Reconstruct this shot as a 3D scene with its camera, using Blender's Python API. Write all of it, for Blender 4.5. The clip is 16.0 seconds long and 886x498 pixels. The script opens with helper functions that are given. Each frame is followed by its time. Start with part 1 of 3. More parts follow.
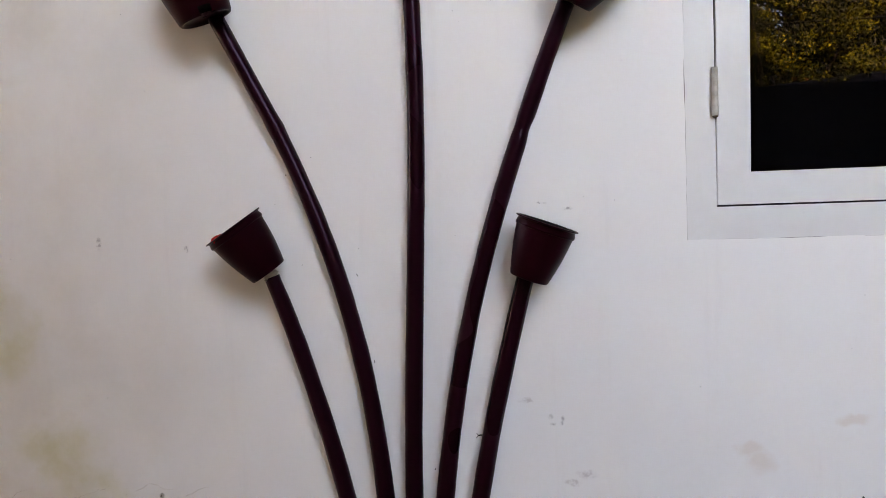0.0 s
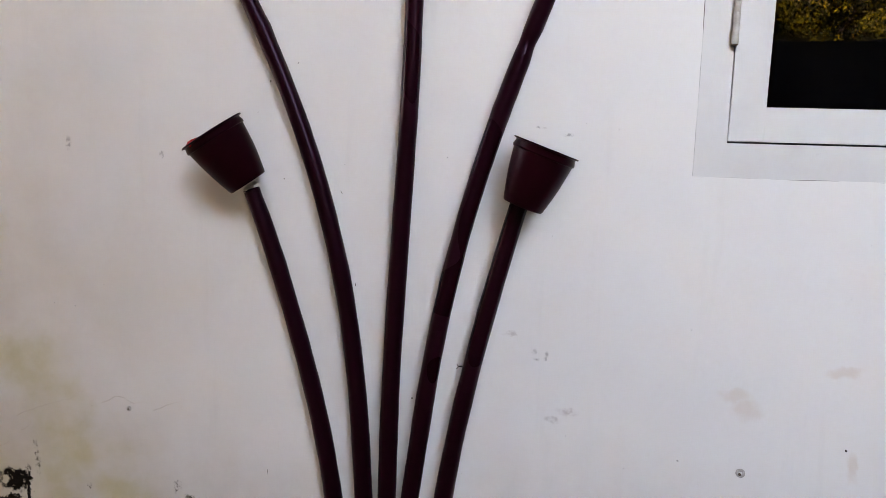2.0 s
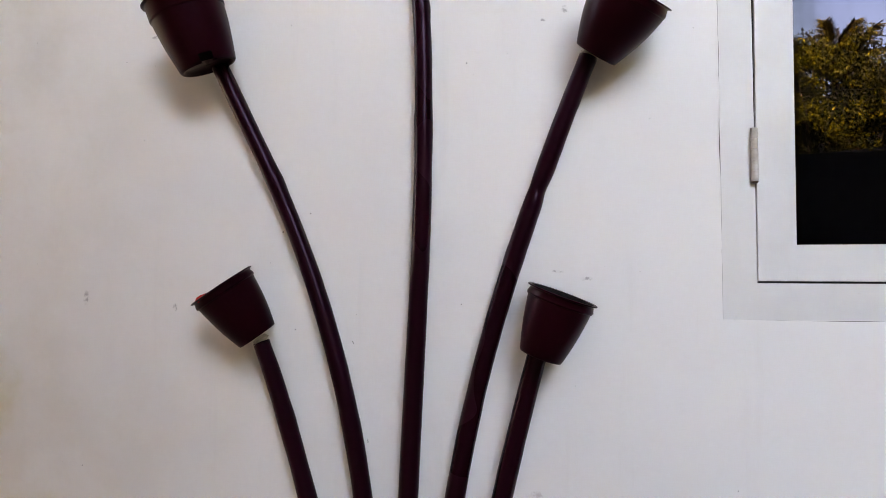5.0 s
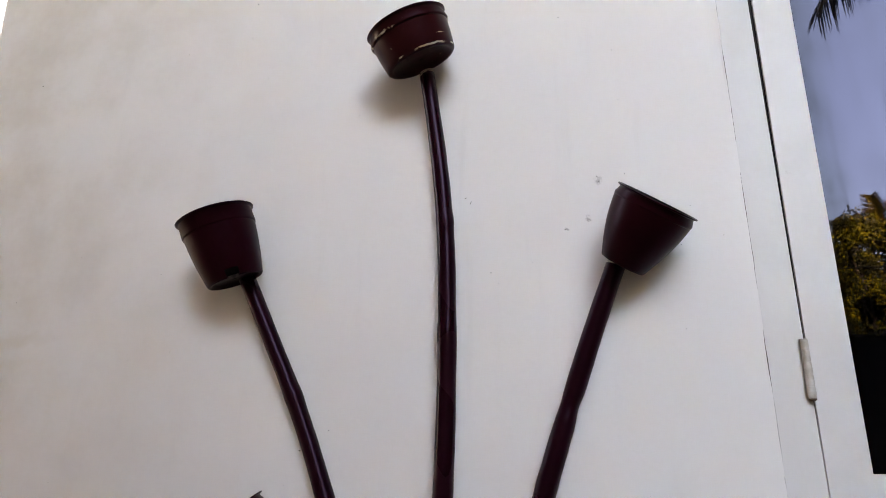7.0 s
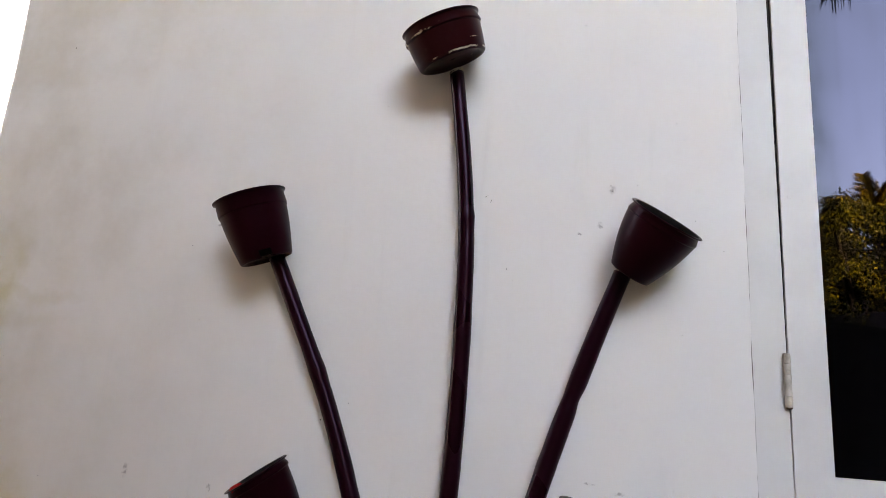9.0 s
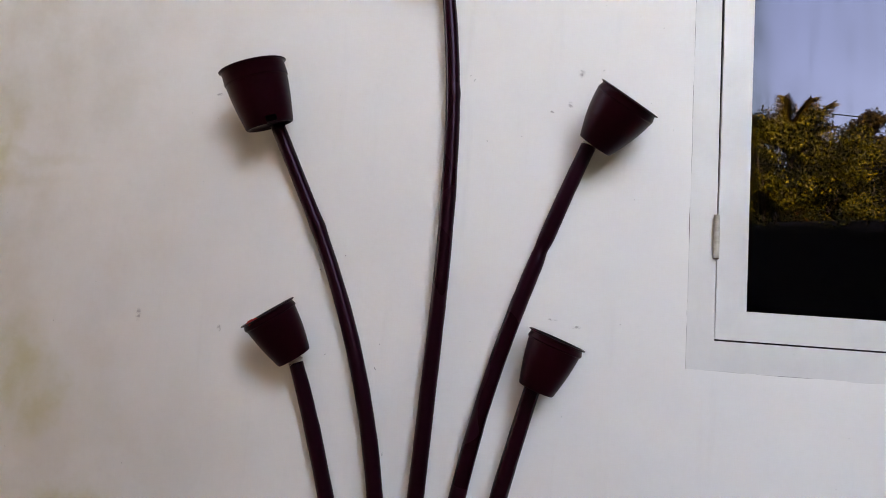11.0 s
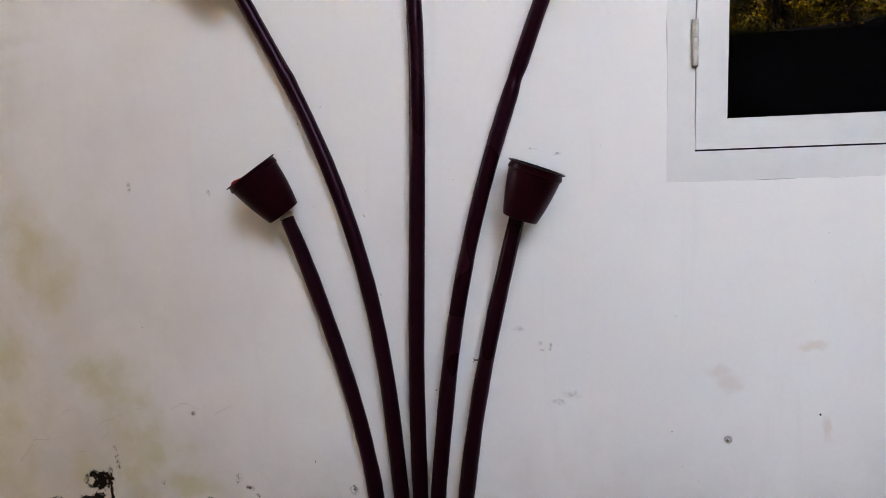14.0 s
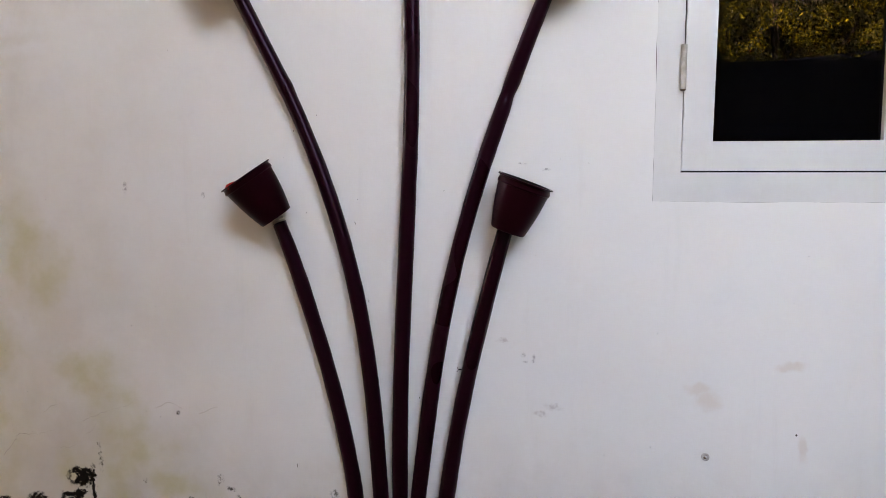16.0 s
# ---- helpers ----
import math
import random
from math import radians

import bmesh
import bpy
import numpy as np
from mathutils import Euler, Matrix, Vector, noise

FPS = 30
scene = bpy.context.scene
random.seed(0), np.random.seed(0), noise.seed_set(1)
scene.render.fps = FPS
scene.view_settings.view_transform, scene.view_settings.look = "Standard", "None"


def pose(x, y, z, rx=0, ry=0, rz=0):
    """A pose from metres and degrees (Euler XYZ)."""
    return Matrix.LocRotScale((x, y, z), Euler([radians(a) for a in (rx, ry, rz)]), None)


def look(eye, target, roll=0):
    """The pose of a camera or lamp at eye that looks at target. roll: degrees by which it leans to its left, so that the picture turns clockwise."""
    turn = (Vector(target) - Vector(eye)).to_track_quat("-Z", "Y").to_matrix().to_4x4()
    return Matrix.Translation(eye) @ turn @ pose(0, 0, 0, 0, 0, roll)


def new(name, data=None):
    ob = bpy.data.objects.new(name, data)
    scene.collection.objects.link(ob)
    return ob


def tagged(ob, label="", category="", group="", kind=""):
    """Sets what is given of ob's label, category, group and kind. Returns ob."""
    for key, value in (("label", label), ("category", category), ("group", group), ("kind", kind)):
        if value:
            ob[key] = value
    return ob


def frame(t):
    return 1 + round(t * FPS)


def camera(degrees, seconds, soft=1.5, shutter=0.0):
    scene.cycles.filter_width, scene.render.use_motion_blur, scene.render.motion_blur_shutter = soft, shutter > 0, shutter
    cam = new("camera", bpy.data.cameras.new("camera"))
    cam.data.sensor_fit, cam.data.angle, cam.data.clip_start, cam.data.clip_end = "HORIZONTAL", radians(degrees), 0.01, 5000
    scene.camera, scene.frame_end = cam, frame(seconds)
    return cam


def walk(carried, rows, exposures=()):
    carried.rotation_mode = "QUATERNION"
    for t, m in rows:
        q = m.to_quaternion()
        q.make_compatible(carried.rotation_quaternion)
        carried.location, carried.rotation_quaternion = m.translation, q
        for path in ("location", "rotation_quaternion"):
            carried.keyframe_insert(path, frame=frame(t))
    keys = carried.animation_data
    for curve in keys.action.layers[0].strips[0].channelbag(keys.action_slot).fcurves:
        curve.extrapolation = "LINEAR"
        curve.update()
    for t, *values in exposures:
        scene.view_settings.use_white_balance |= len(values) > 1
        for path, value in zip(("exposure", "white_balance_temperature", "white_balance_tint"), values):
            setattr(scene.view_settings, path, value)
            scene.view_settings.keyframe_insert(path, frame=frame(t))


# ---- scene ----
cam = camera(67.6, 16.0, soft=0.55)
PATH = [
    (0, (0.124, -0.036, 1.036), (-0.12, 1.948, 0.988), -1.7),
    (0.5, (0.104, -0.049, 1.023), (-0.073, 1.939, 0.904), 0.7),
    (1, (0.093, -0.03, 0.993), (-0.075, 1.953, 0.794), 2.7),
    (1.5, (0.108, -0.013, 0.982), (-0.114, 1.963, 0.768), 2.2),
    (2, (0.121, 0.016, 0.996), (-0.094, 1.994, 0.79), 2.0),
    (2.5, (0.139, 0.042, 1.007), (-0.077, 2.026, 0.881), 1.8),
    (3, (0.148, 0.051, 1.024), (-0.167, 2.025, 0.982), 1.1),
    (3.5, (0.15, 0.056, 1.038), (-0.231, 2.019, 1.046), 0.8),
    (5.8, (0.186, 0.082, 1.067), (-0.163, 2.032, 1.342), 0.5),
    (6, (0.2, 0.095, 1.079), (-0.211, 2.024, 1.411), 0.8),
    (6.5, (0.2, 0.115, 1.087), (-0.251, 1.992, 1.609), 1.4),
    (7, (0.191, 0.107, 1.11), (-0.298, 1.937, 1.753), 0.7),
    (7.5, (0.184, 0.099, 1.125), (-0.305, 1.906, 1.827), 2.5),
    (8, (0.177, 0.079, 1.142), (-0.3, 1.901, 1.815), 2.6),
    (8.2, (0.181, 0.07, 1.179), (-0.333, 1.92, 1.737), 3.1),
    (10.3, (0.108, -0.098, 1.065), (-0.169, 1.835, 1.499), 4.4),
    (10.5, (0.103, -0.106, 1.053), (-0.153, 1.846, 1.406), 3.6),
    (11, (0.101, -0.132, 1.047), (-0.149, 1.838, 1.291), 4.3),
    (11.5, (0.105, -0.156, 1.044), (-0.115, 1.824, 1.226), 2.5),
    (12, (0.13, -0.159, 1.043), (-0.121, 1.825, 1.067), 1.5),
    (12.5, (0.13, -0.15, 1.04), (-0.131, 1.831, 0.958), 0.4),
    (13, (0.134, -0.139, 1.033), (-0.143, 1.835, 0.877), -0.0),
    (13.5, (0.148, -0.14, 1.031), (-0.148, 1.832, 0.875), -1.2),
    (14, (0.161, -0.132, 1.026), (-0.128, 1.837, 0.827), -1.9),
    (14.5, (0.174, -0.128, 1.021), (-0.12, 1.837, 0.791), -2.1),
    (15, (0.179, -0.124, 1.021), (-0.113, 1.844, 0.818), -0.7),
    (15.5, (0.18, -0.134, 1.016), (-0.101, 1.838, 0.833), -0.0),
    (16, (0.177, -0.151, 1.018), (-0.1, 1.824, 0.865), 0.3),
]
walk(cam, [(t, look(eye, target, roll)) for t, eye, target, roll in PATH],
     [(t, stops + 0.26, 11150, 22.5) for t, stops in ((0.0, 5.42), (1.0, 5.50), (2.0, 5.56), (3.5, 5.55), (6.0, 5.38), (7.0, 5.24), (8.2, 5.17), (10.3, 5.27), (11.5, 5.37), (12.5, 5.40), (14.0, 5.46), (16.0, 5.50))])

# ---- world and sun ----
SUN_DIR = Vector((0.12, 1.0, 0.46)).normalized()
world = bpy.data.worlds.new("sky")
scene.world = world
world.use_nodes = True
wnt = world.node_tree
sky = wnt.nodes.new("ShaderNodeTexSky")
sky.sky_type = 'NISHITA'
sky.sun_disc = False
sky.sun_elevation = math.asin(SUN_DIR.z)
sky.sun_rotation = math.atan2(SUN_DIR.x, SUN_DIR.y)
sky.dust_density = 1.8
sky.ozone_density = 1.0
wnt.links.new(sky.outputs[0], wnt.nodes["Background"].inputs[0])
wnt.nodes["Background"].inputs[1].default_value = 0.15
sun = new("sun", bpy.data.lights.new("sun", 'SUN'))
sun.data.energy = 2.0
sun.data.angle = radians(0.6)
sun.data.color = (1.0, 0.86, 0.66)
sun.matrix_world = look(SUN_DIR * 40, (0, 0, 0))


# ---- node helpers ----
class Nodes:
    def __init__(self, name):
        self.mat = bpy.data.materials.new(name)
        self.mat.use_nodes = True
        self.nt = self.mat.node_tree
        self.bsdf = self.nt.nodes["Principled BSDF"]
        self.tc = self.nt.nodes.new("ShaderNodeTexCoord")
        self.pos = self.tc.outputs["Object"]

    def put(self, socket, value):
        if isinstance(value, bpy.types.NodeSocket):
            self.nt.links.new(value, socket)
        else:
            socket.default_value = value

    def math(self, op, a, b=0.0, c=0.0, clamp=False):
        n = self.nt.nodes.new("ShaderNodeMath")
        n.operation, n.use_clamp = op, clamp
        for s, v in zip(n.inputs, (a, b, c)):
            self.put(s, v)
        return n.outputs[0]

    def vec(self, op, a, b=(0, 0, 0)):
        n = self.nt.nodes.new("ShaderNodeVectorMath")
        n.operation = op
        self.put(n.inputs[0], a)
        if op == 'SCALE':
            self.put(n.inputs["Scale"], b)
        else:
            self.put(n.inputs[1], b)
        return n.outputs["Value"] if op in ('LENGTH', 'DISTANCE', 'DOT_PRODUCT') else n.outputs[0]

    def noise(self, scale, detail=4.0, rough=0.55, vector=None, colour=False):
        n = self.nt.nodes.new("ShaderNodeTexNoise")
        n.inputs["Scale"].default_value = scale
        n.inputs["Detail"].default_value = detail
        n.inputs["Roughness"].default_value = rough
        self.put(n.inputs["Vector"], self.pos if vector is None else vector)
        return n.outputs["Color"] if colour else n.outputs[0]

    def ramp(self, x, lo, hi, a=0.0, b=1.0):
        n = self.nt.nodes.new("ShaderNodeMapRange")
        n.interpolation_type = 'SMOOTHSTEP'
        for key, v in (("Value", x), ("From Min", lo), ("From Max", hi), ("To Min", a), ("To Max", b)):
            self.put(n.inputs[key], v)
        return n.outputs[0]

    def mix(self, f, a, b):
        n = self.nt.nodes.new("ShaderNodeMix")
        n.data_type = 'RGBA'
        self.put(n.inputs[0], f)
        for s, v in ((n.inputs[6], a), (n.inputs[7], b)):
            self.put(s, v if isinstance(v, bpy.types.NodeSocket) else (*v, 1.0)[:4])
        return n.outputs[2]

    def bump(self, height, strength, distance):
        n = self.nt.nodes.new("ShaderNodeBump")
        n.inputs["Strength"].default_value = strength
        n.inputs["Distance"].default_value = distance
        self.put(n.inputs["Height"], height)
        self.put(self.bsdf.inputs["Normal"], n.outputs[0])

    def set(self, colour=None, rough=None, metal=None, **more):
        if colour is not None:
            self.put(self.bsdf.inputs["Base Color"], colour if isinstance(colour, bpy.types.NodeSocket) else (*colour, 1.0)[:4])
        if rough is not None:
            self.put(self.bsdf.inputs["Roughness"], rough)
        if metal is not None:
            self.put(self.bsdf.inputs["Metallic"], metal)
        for key, v in more.items():
            self.put(self.bsdf.inputs[key.replace("_", " ")], v)
        return self.mat

    def spots(self, places, wobble, soft, growth=1.0):
        """The union of soft-edged ellipses on the wall plane: places are (x, z, half width, half height)."""
        out = None
        moved = self.vec('ADD', self.pos, wobble)
        for x, z, rx, rz in places:
            v = self.vec('SUBTRACT', moved, (x, 0, z))
            v = self.vec('MULTIPLY', v, (1 / (rx * growth), 0, 1 / (rz * growth)))
            d = self.ramp(self.vec('LENGTH', v), 1.0 + soft, 1.0 - soft)
            out = d if out is None else self.math('MAXIMUM', out, d)
        return out

    def wobble(self, scale, amount, detail=4.0):
        v = self.vec('SUBTRACT', self.noise(scale, detail, 0.6, colour=True), (0.5, 0.5, 0.5))
        return self.vec('SCALE', v, amount)


# ---- materials ----
def wall_paint():
    m = Nodes("white_wall_paint")
    sep = m.nt.nodes.new("ShaderNodeSeparateXYZ")
    m.nt.links.new(m.pos, sep.inputs[0])
    px, pz = sep.outputs[0], sep.outputs[2]
    col = m.mix(m.ramp(m.noise(2.3, 5), 0.35, 0.7), (0.80, 0.785, 0.775), (0.755, 0.745, 0.745))
    # old warm discolouration plus painted light falloff, stronger towards the corner of the house
    side = m.ramp(m.math('ADD', px, m.math('MULTIPLY', m.noise(2.0, 3), 0.5)), 0.15, -0.75)
    cloudy = m.ramp(m.noise(5.5, 6, 0.6), 0.32, 0.72)
    col = m.mix(m.math('MULTIPLY', side, m.math('MULTIPLY_ADD', cloudy, 0.5, 0.28)), col, (0.56, 0.505, 0.44))
    # browner towards the bottom, in noisy clouds
    damp = m.ramp(m.math('ADD', pz, m.math('MULTIPLY', m.math('SUBTRACT', m.noise(3.2, 5, 0.6), 0.5), 0.45)), 0.66, 0.36)
    col = m.mix(m.math('MULTIPLY', damp, m.ramp(m.noise(14, 5, 0.6), 0.25, 0.8, 0.22, 0.5)), col, (0.46, 0.41, 0.36))
    # brush and rain streaks
    streak = m.noise(1.0, 5, 0.6, m.vec('MULTIPLY', m.pos, (26, 1, 2.6)))
    col = m.mix(m.ramp(streak, 0.55, 0.8, 0, 0.20), col, (0.58, 0.56, 0.55))
    # yellow-green algae
    slow = m.wobble(9.0, 0.13, 5)
    algae = m.spots([(-.70, .685, .075, .035), (-.672, .65, .05, .04), (-.64, .50, .05, .07), (-.735, .485, .03, .035), (-.89, .70, .04, .07), (-.588, .52, .07, .035), (-.514, .455, .07, .03),
                     (-.77, .86, .035, .06), (-.90, .54, .07, .13), (-.635, .425, .035, .03), (-.64, .58, .05, .09), (-.60, .55, .03, .05), (-.93, 1.34, .035, .11), (-.83, .92, .045, .09)], slow, 0.75)
    algae = m.math('MULTIPLY', algae, m.ramp(m.noise(17, 5), 0.3, 0.75, 0.18, 0.62))
    col = m.mix(algae, col, (0.50, 0.45, 0.20))
    tan = m.spots([(-.86, 1.33, .10, .012), (-.93, 1.27, .10, .02)], slow, 0.8)
    col = m.mix(m.math('MULTIPLY', tan, 0.22), col, (0.52, 0.45, 0.30))
    # beige stains on the clean side
    mid = m.wobble(34.0, 0.03, 4)
    beige = m.spots([(.475, .672, .020, .014), (.458, .690, .020, .009), (.632, .595, .006, .018), (.61, .735, .02, .008)], mid, 0.6)
    col = m.mix(m.math('MULTIPLY', beige, 0.42), col, (0.66, 0.53, 0.45))
    smudge = m.spots([(.188, .636, .011, .004), (.214, .648, .014, .005), (.119, .765, .008, .003)], mid, 0.6)
    col = m.mix(m.math('MULTIPLY', smudge, m.ramp(m.noise(140, 4), 0.35, 0.65, 0.05, 0.45)), col, (0.36, 0.28, 0.28))
    rings = m.spots([(.157, .739, .0035, .004), (.161, .729, .004, .003), (.177, .736, .004, .004), (.174, .729, .003, .003),
                     (-.60, 1.035, .004, .010), (.132, 1.447, .003, .002), (.165, 1.461, .004, .005), (.181, 1.520, .005, .007),
                     (.152, 1.079, .006, .002), (.192, 1.069, .008, .002), (-.492, 1.460, .006, .003), (-.375, 1.012, .006, .005),
                     (-.442, 1.022, .004, .004)], m.wobble(120, 0.012, 3), 0.5)
    col = m.mix(m.math('MULTIPLY', rings, m.ramp(m.noise(170, 3), 0.42, 0.60, 0.06, 0.55)), col, (0.17, 0.15, 0.15))
    # grey and black mould where the paint has come off
    fine = m.vec('ADD', m.wobble(62.0, 0.040, 6), m.wobble(210.0, 0.010, 3))
    grey = m.spots([(-.419, .472, .007, .010), (-.398, .456, .008, .004), (-.382, .439, .005, .006), (-.360, .427, .011, .005), (-.192, .459, .007, .008),
                    (-.576, .460, .004, .004), (-.480, .43, .005, .004), (-.672, .505, .003, .022), (-.677, .530, .002, .008), (-.668, .487, .002, .012)], m.wobble(150, 0.014, 4), 0.6)
    col = m.mix(m.math('MULTIPLY', grey, m.ramp(m.noise(130, 4, 0.65), 0.44, 0.60, 0.04, 0.92)), col, (0.045, 0.034, 0.022))
    fine = m.vec('ADD', fine, (0.024, 0, 0.010))
    black = m.spots([(-.690, .470, .030, .021), (-.702, .432, .036, .008), (-.708, .402, .036, .019), (-.664, .437, .0045, .055), (-.788, .404, .030, .024),
                     (-.584, .406, .010, .011), (-.549, .414, .014, .018), (-.625, .399, .035, .004), (-.722, .396, .028, .014), (-.672, .400, .026, .010), (-.62, .380, .06, .010), (-.66, .33, .34, .035), (-.87, .40, .03, .02)], fine, 0.16)
    hole = m.spots([(-.708, .470, .008, .010), (-.690, .415, .012, .005), (-.676, .428, .007, .010)], fine, 0.2)
    black = m.math('MULTIPLY', black, m.math('SUBTRACT', 1.0, hole))
    black = m.math('MULTIPLY', black, m.ramp(m.noise(95, 5, 0.65), 0.33, 0.42, 0.35, 1.0))
    col = m.mix(black, col, m.mix(m.noise(160, 4), (0.004, 0.004, 0.004), (0.018, 0.012, 0.009)))
    # relief: plaster waves, brush grain and small blisters in the paint
    strip = m.math('MAXIMUM', m.spots([(.552, .84, .012, .13), (.475, .72, .03, .16), (.40, .57, .05, .06), (.53, .60, .04, .10)], m.wobble(20, .03), 0.5), 0.03)
    blister = m.math('MULTIPLY', m.ramp(m.noise(130, 4, 0.7), 0.56, 0.74), strip)
    h = m.math('ADD', m.math('MULTIPLY', m.noise(11, 4), 0.9), m.math('MULTIPLY', m.noise(120, 5, 0.65), 0.042))
    h = m.math('ADD', h, m.math('MULTIPLY', blister, 0.07))
    h = m.math('SUBTRACT', h, m.math('MULTIPLY', black, 0.5))
    m.bump(h, 0.55, 0.004)
    return m.set(col, m.math('MULTIPLY_ADD', black, 0.3, 0.52), Specular_IOR_Level=m.math('MULTIPLY_ADD', black, -0.32, 0.35))


def frame_paint():
    m = Nodes("white_window_paint")
    col = m.mix(m.ramp(m.noise(7, 5), 0.35, 0.7), (0.68, 0.675, 0.675), (0.61, 0.605, 0.61))
    grain = m.noise(1, 4, 0.6, m.vec('MULTIPLY', m.pos, (60, 60, 9)))
    col = m.mix(m.ramp(grain, 0.55, 0.8, 0, 0.25), col, (0.60, 0.58, 0.55))
    scuff = m.ramp(m.noise(45, 4, 0.7), 0.68, 0.76, 0, 0.5)
    col = m.mix(scuff, col, (0.50, 0.49, 0.48))
    m.bump(m.math('ADD', m.math('MULTIPLY', grain, 0.5), m.noise(70, 4)), 0.25, 0.0015)
    return m.set(col, 0.45)


def maroon_paint(name, base, dark, rough, grain=(220, 220, 30), chips=False):
    m = Nodes(name)
    col = m.mix(0.5, base, dark)
    if chips:
        sep = m.nt.nodes.new("ShaderNodeSeparateXYZ")
        m.nt.links.new(m.pos, sep.inputs[0])
        up = m.math('ADD', sep.outputs[2], m.math('MULTIPLY', m.math('SUBTRACT', m.noise(90, 3), 0.5), 0.004))
        near = m.math('MAXIMUM', m.ramp(m.math('ABSOLUTE', m.math('SUBTRACT', up, 0.0478)), 0.0019, 0.0010), m.ramp(m.math('ABSOLUTE', m.math('SUBTRACT', up, 0.0030)), 0.0017, 0.0009))
        stray = m.math('MULTIPLY', m.ramp(m.noise(38, 4, 0.7), 0.60, 0.63), m.ramp(m.noise(1, 3, 0.6, m.vec('MULTIPLY', m.pos, (22, 22, 150))), 0.63, 0.68))
        flake = m.math('MAXIMUM', m.math('MULTIPLY', near, m.math('MULTIPLY', m.ramp(m.noise(24, 4, 0.6), 0.53, 0.57), m.ramp(m.vec('LENGTH', m.vec('MULTIPLY', m.pos, (1, 1, 0))), 0.0548, 0.0556))), stray)
        col = m.mix(flake, col, (0.46, 0.40, 0.32))
    g = m.noise(1, 5, 0.6, m.vec('MULTIPLY', m.pos, grain))
    m.bump(m.math('ADD', m.math('MULTIPLY', g, 0.6), m.math('MULTIPLY', m.noise(60, 3), 0.5)), 0.40 if grain[0] == 40 else 0.55, 0.0006)
    return m.set(col, m.ramp(m.noise(3, 2), 0.0, 1.0, rough - 0.04, rough + 0.04), Specular_IOR_Level=0.08 if grain[0] == 40 else 0.13, Specular_Tint=(0.85, 0.60, 0.90, 1.0))


def plain(name, base, other, scale, rough, relief=0.2, distance=0.002, metal=0.0, gloss=0.5):
    m = Nodes(name)
    col = m.mix(m.ramp(m.noise(scale, 6), 0.32, 0.68), base, other)
    m.bump(m.noise(scale * 6, 5), relief, distance)
    return m.set(col, rough, metal, Specular_IOR_Level=gloss)


def leaf_paint(name, a, b, c, shade=0.93):
    m = Nodes(name)
    geo = m.nt.nodes.new("ShaderNodeNewGeometry")
    r = geo.outputs["Random Per Island"]
    col = m.mix(m.ramp(r, 0.0, 0.7), a, b)
    col = m.mix(m.ramp(r, 0.88, 1.0), col, c)
    # dark gaps between leaf clumps, painted into the leaf colour
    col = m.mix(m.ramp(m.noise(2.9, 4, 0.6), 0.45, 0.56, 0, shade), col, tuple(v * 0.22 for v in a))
    return m.set(col, 0.5, Specular_IOR_Level=0.25)


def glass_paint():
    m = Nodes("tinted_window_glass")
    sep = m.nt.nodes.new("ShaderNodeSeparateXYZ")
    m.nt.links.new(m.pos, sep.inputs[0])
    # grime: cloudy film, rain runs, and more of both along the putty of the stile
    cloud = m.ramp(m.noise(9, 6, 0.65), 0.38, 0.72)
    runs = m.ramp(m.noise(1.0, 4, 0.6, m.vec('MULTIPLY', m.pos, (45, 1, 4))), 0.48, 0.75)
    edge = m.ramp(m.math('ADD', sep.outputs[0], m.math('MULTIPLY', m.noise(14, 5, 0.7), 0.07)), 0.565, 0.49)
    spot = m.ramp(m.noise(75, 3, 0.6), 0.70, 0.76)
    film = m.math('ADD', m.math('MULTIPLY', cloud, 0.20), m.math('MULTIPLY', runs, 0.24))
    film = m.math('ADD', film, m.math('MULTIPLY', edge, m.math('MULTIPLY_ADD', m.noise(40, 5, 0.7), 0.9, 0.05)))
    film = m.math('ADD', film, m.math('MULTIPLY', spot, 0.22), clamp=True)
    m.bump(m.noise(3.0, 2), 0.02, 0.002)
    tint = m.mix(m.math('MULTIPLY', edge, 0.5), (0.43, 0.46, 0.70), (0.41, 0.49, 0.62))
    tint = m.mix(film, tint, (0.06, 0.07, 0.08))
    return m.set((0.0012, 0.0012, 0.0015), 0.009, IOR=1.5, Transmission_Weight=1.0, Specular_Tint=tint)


WALL = wall_paint()
FRAME = frame_paint()
STICK = maroon_paint("maroon_painted_wood", (0.0130, 0.0005, 0.0040), (0.0100, 0.0005, 0.0031), 0.28)
POT = maroon_paint("maroon_pot_plastic", (0.0190, 0.0011, 0.0042), (0.0135, 0.0009, 0.0031), 0.36, (40, 40, 40))
CHIPPED = maroon_paint("chipped_maroon_plastic", (0.032, 0.0050, 0.0062), (0.020, 0.0032, 0.0044), 0.30, (40, 40, 40), True)
# near-black colour for the shade inside the pots and the sash gap
RECESS_DARK = plain("dark_recess", (0.012, 0.010, 0.011), (0.006, 0.005, 0.006), 30, 0.7, gloss=0.15)
GLUE = plain("dried_white_glue", (0.62, 0.60, 0.56), (0.45, 0.42, 0.38), 80, 0.5)
CUT = plain("bare_cut_wood", (0.10, 0.06, 0.045), (0.05, 0.025, 0.022), 90, 0.7)
RED = plain("red_cloth_petal", (0.34, 0.006, 0.006), (0.22, 0.004, 0.005), 60, 0.8, gloss=0.05)
HINGE = plain("painted_steel_hinge", (0.56, 0.53, 0.50), (0.40, 0.36, 0.32), 70, 0.5, 0.3, 0.001)
RUST = plain("rusty_steel", (0.10, 0.05, 0.03), (0.05, 0.03, 0.022), 200, 0.7)
CRACK = plain("dirty_crack", (0.56, 0.50, 0.44), (0.44, 0.38, 0.33), 60, 0.9, gloss=0.1)
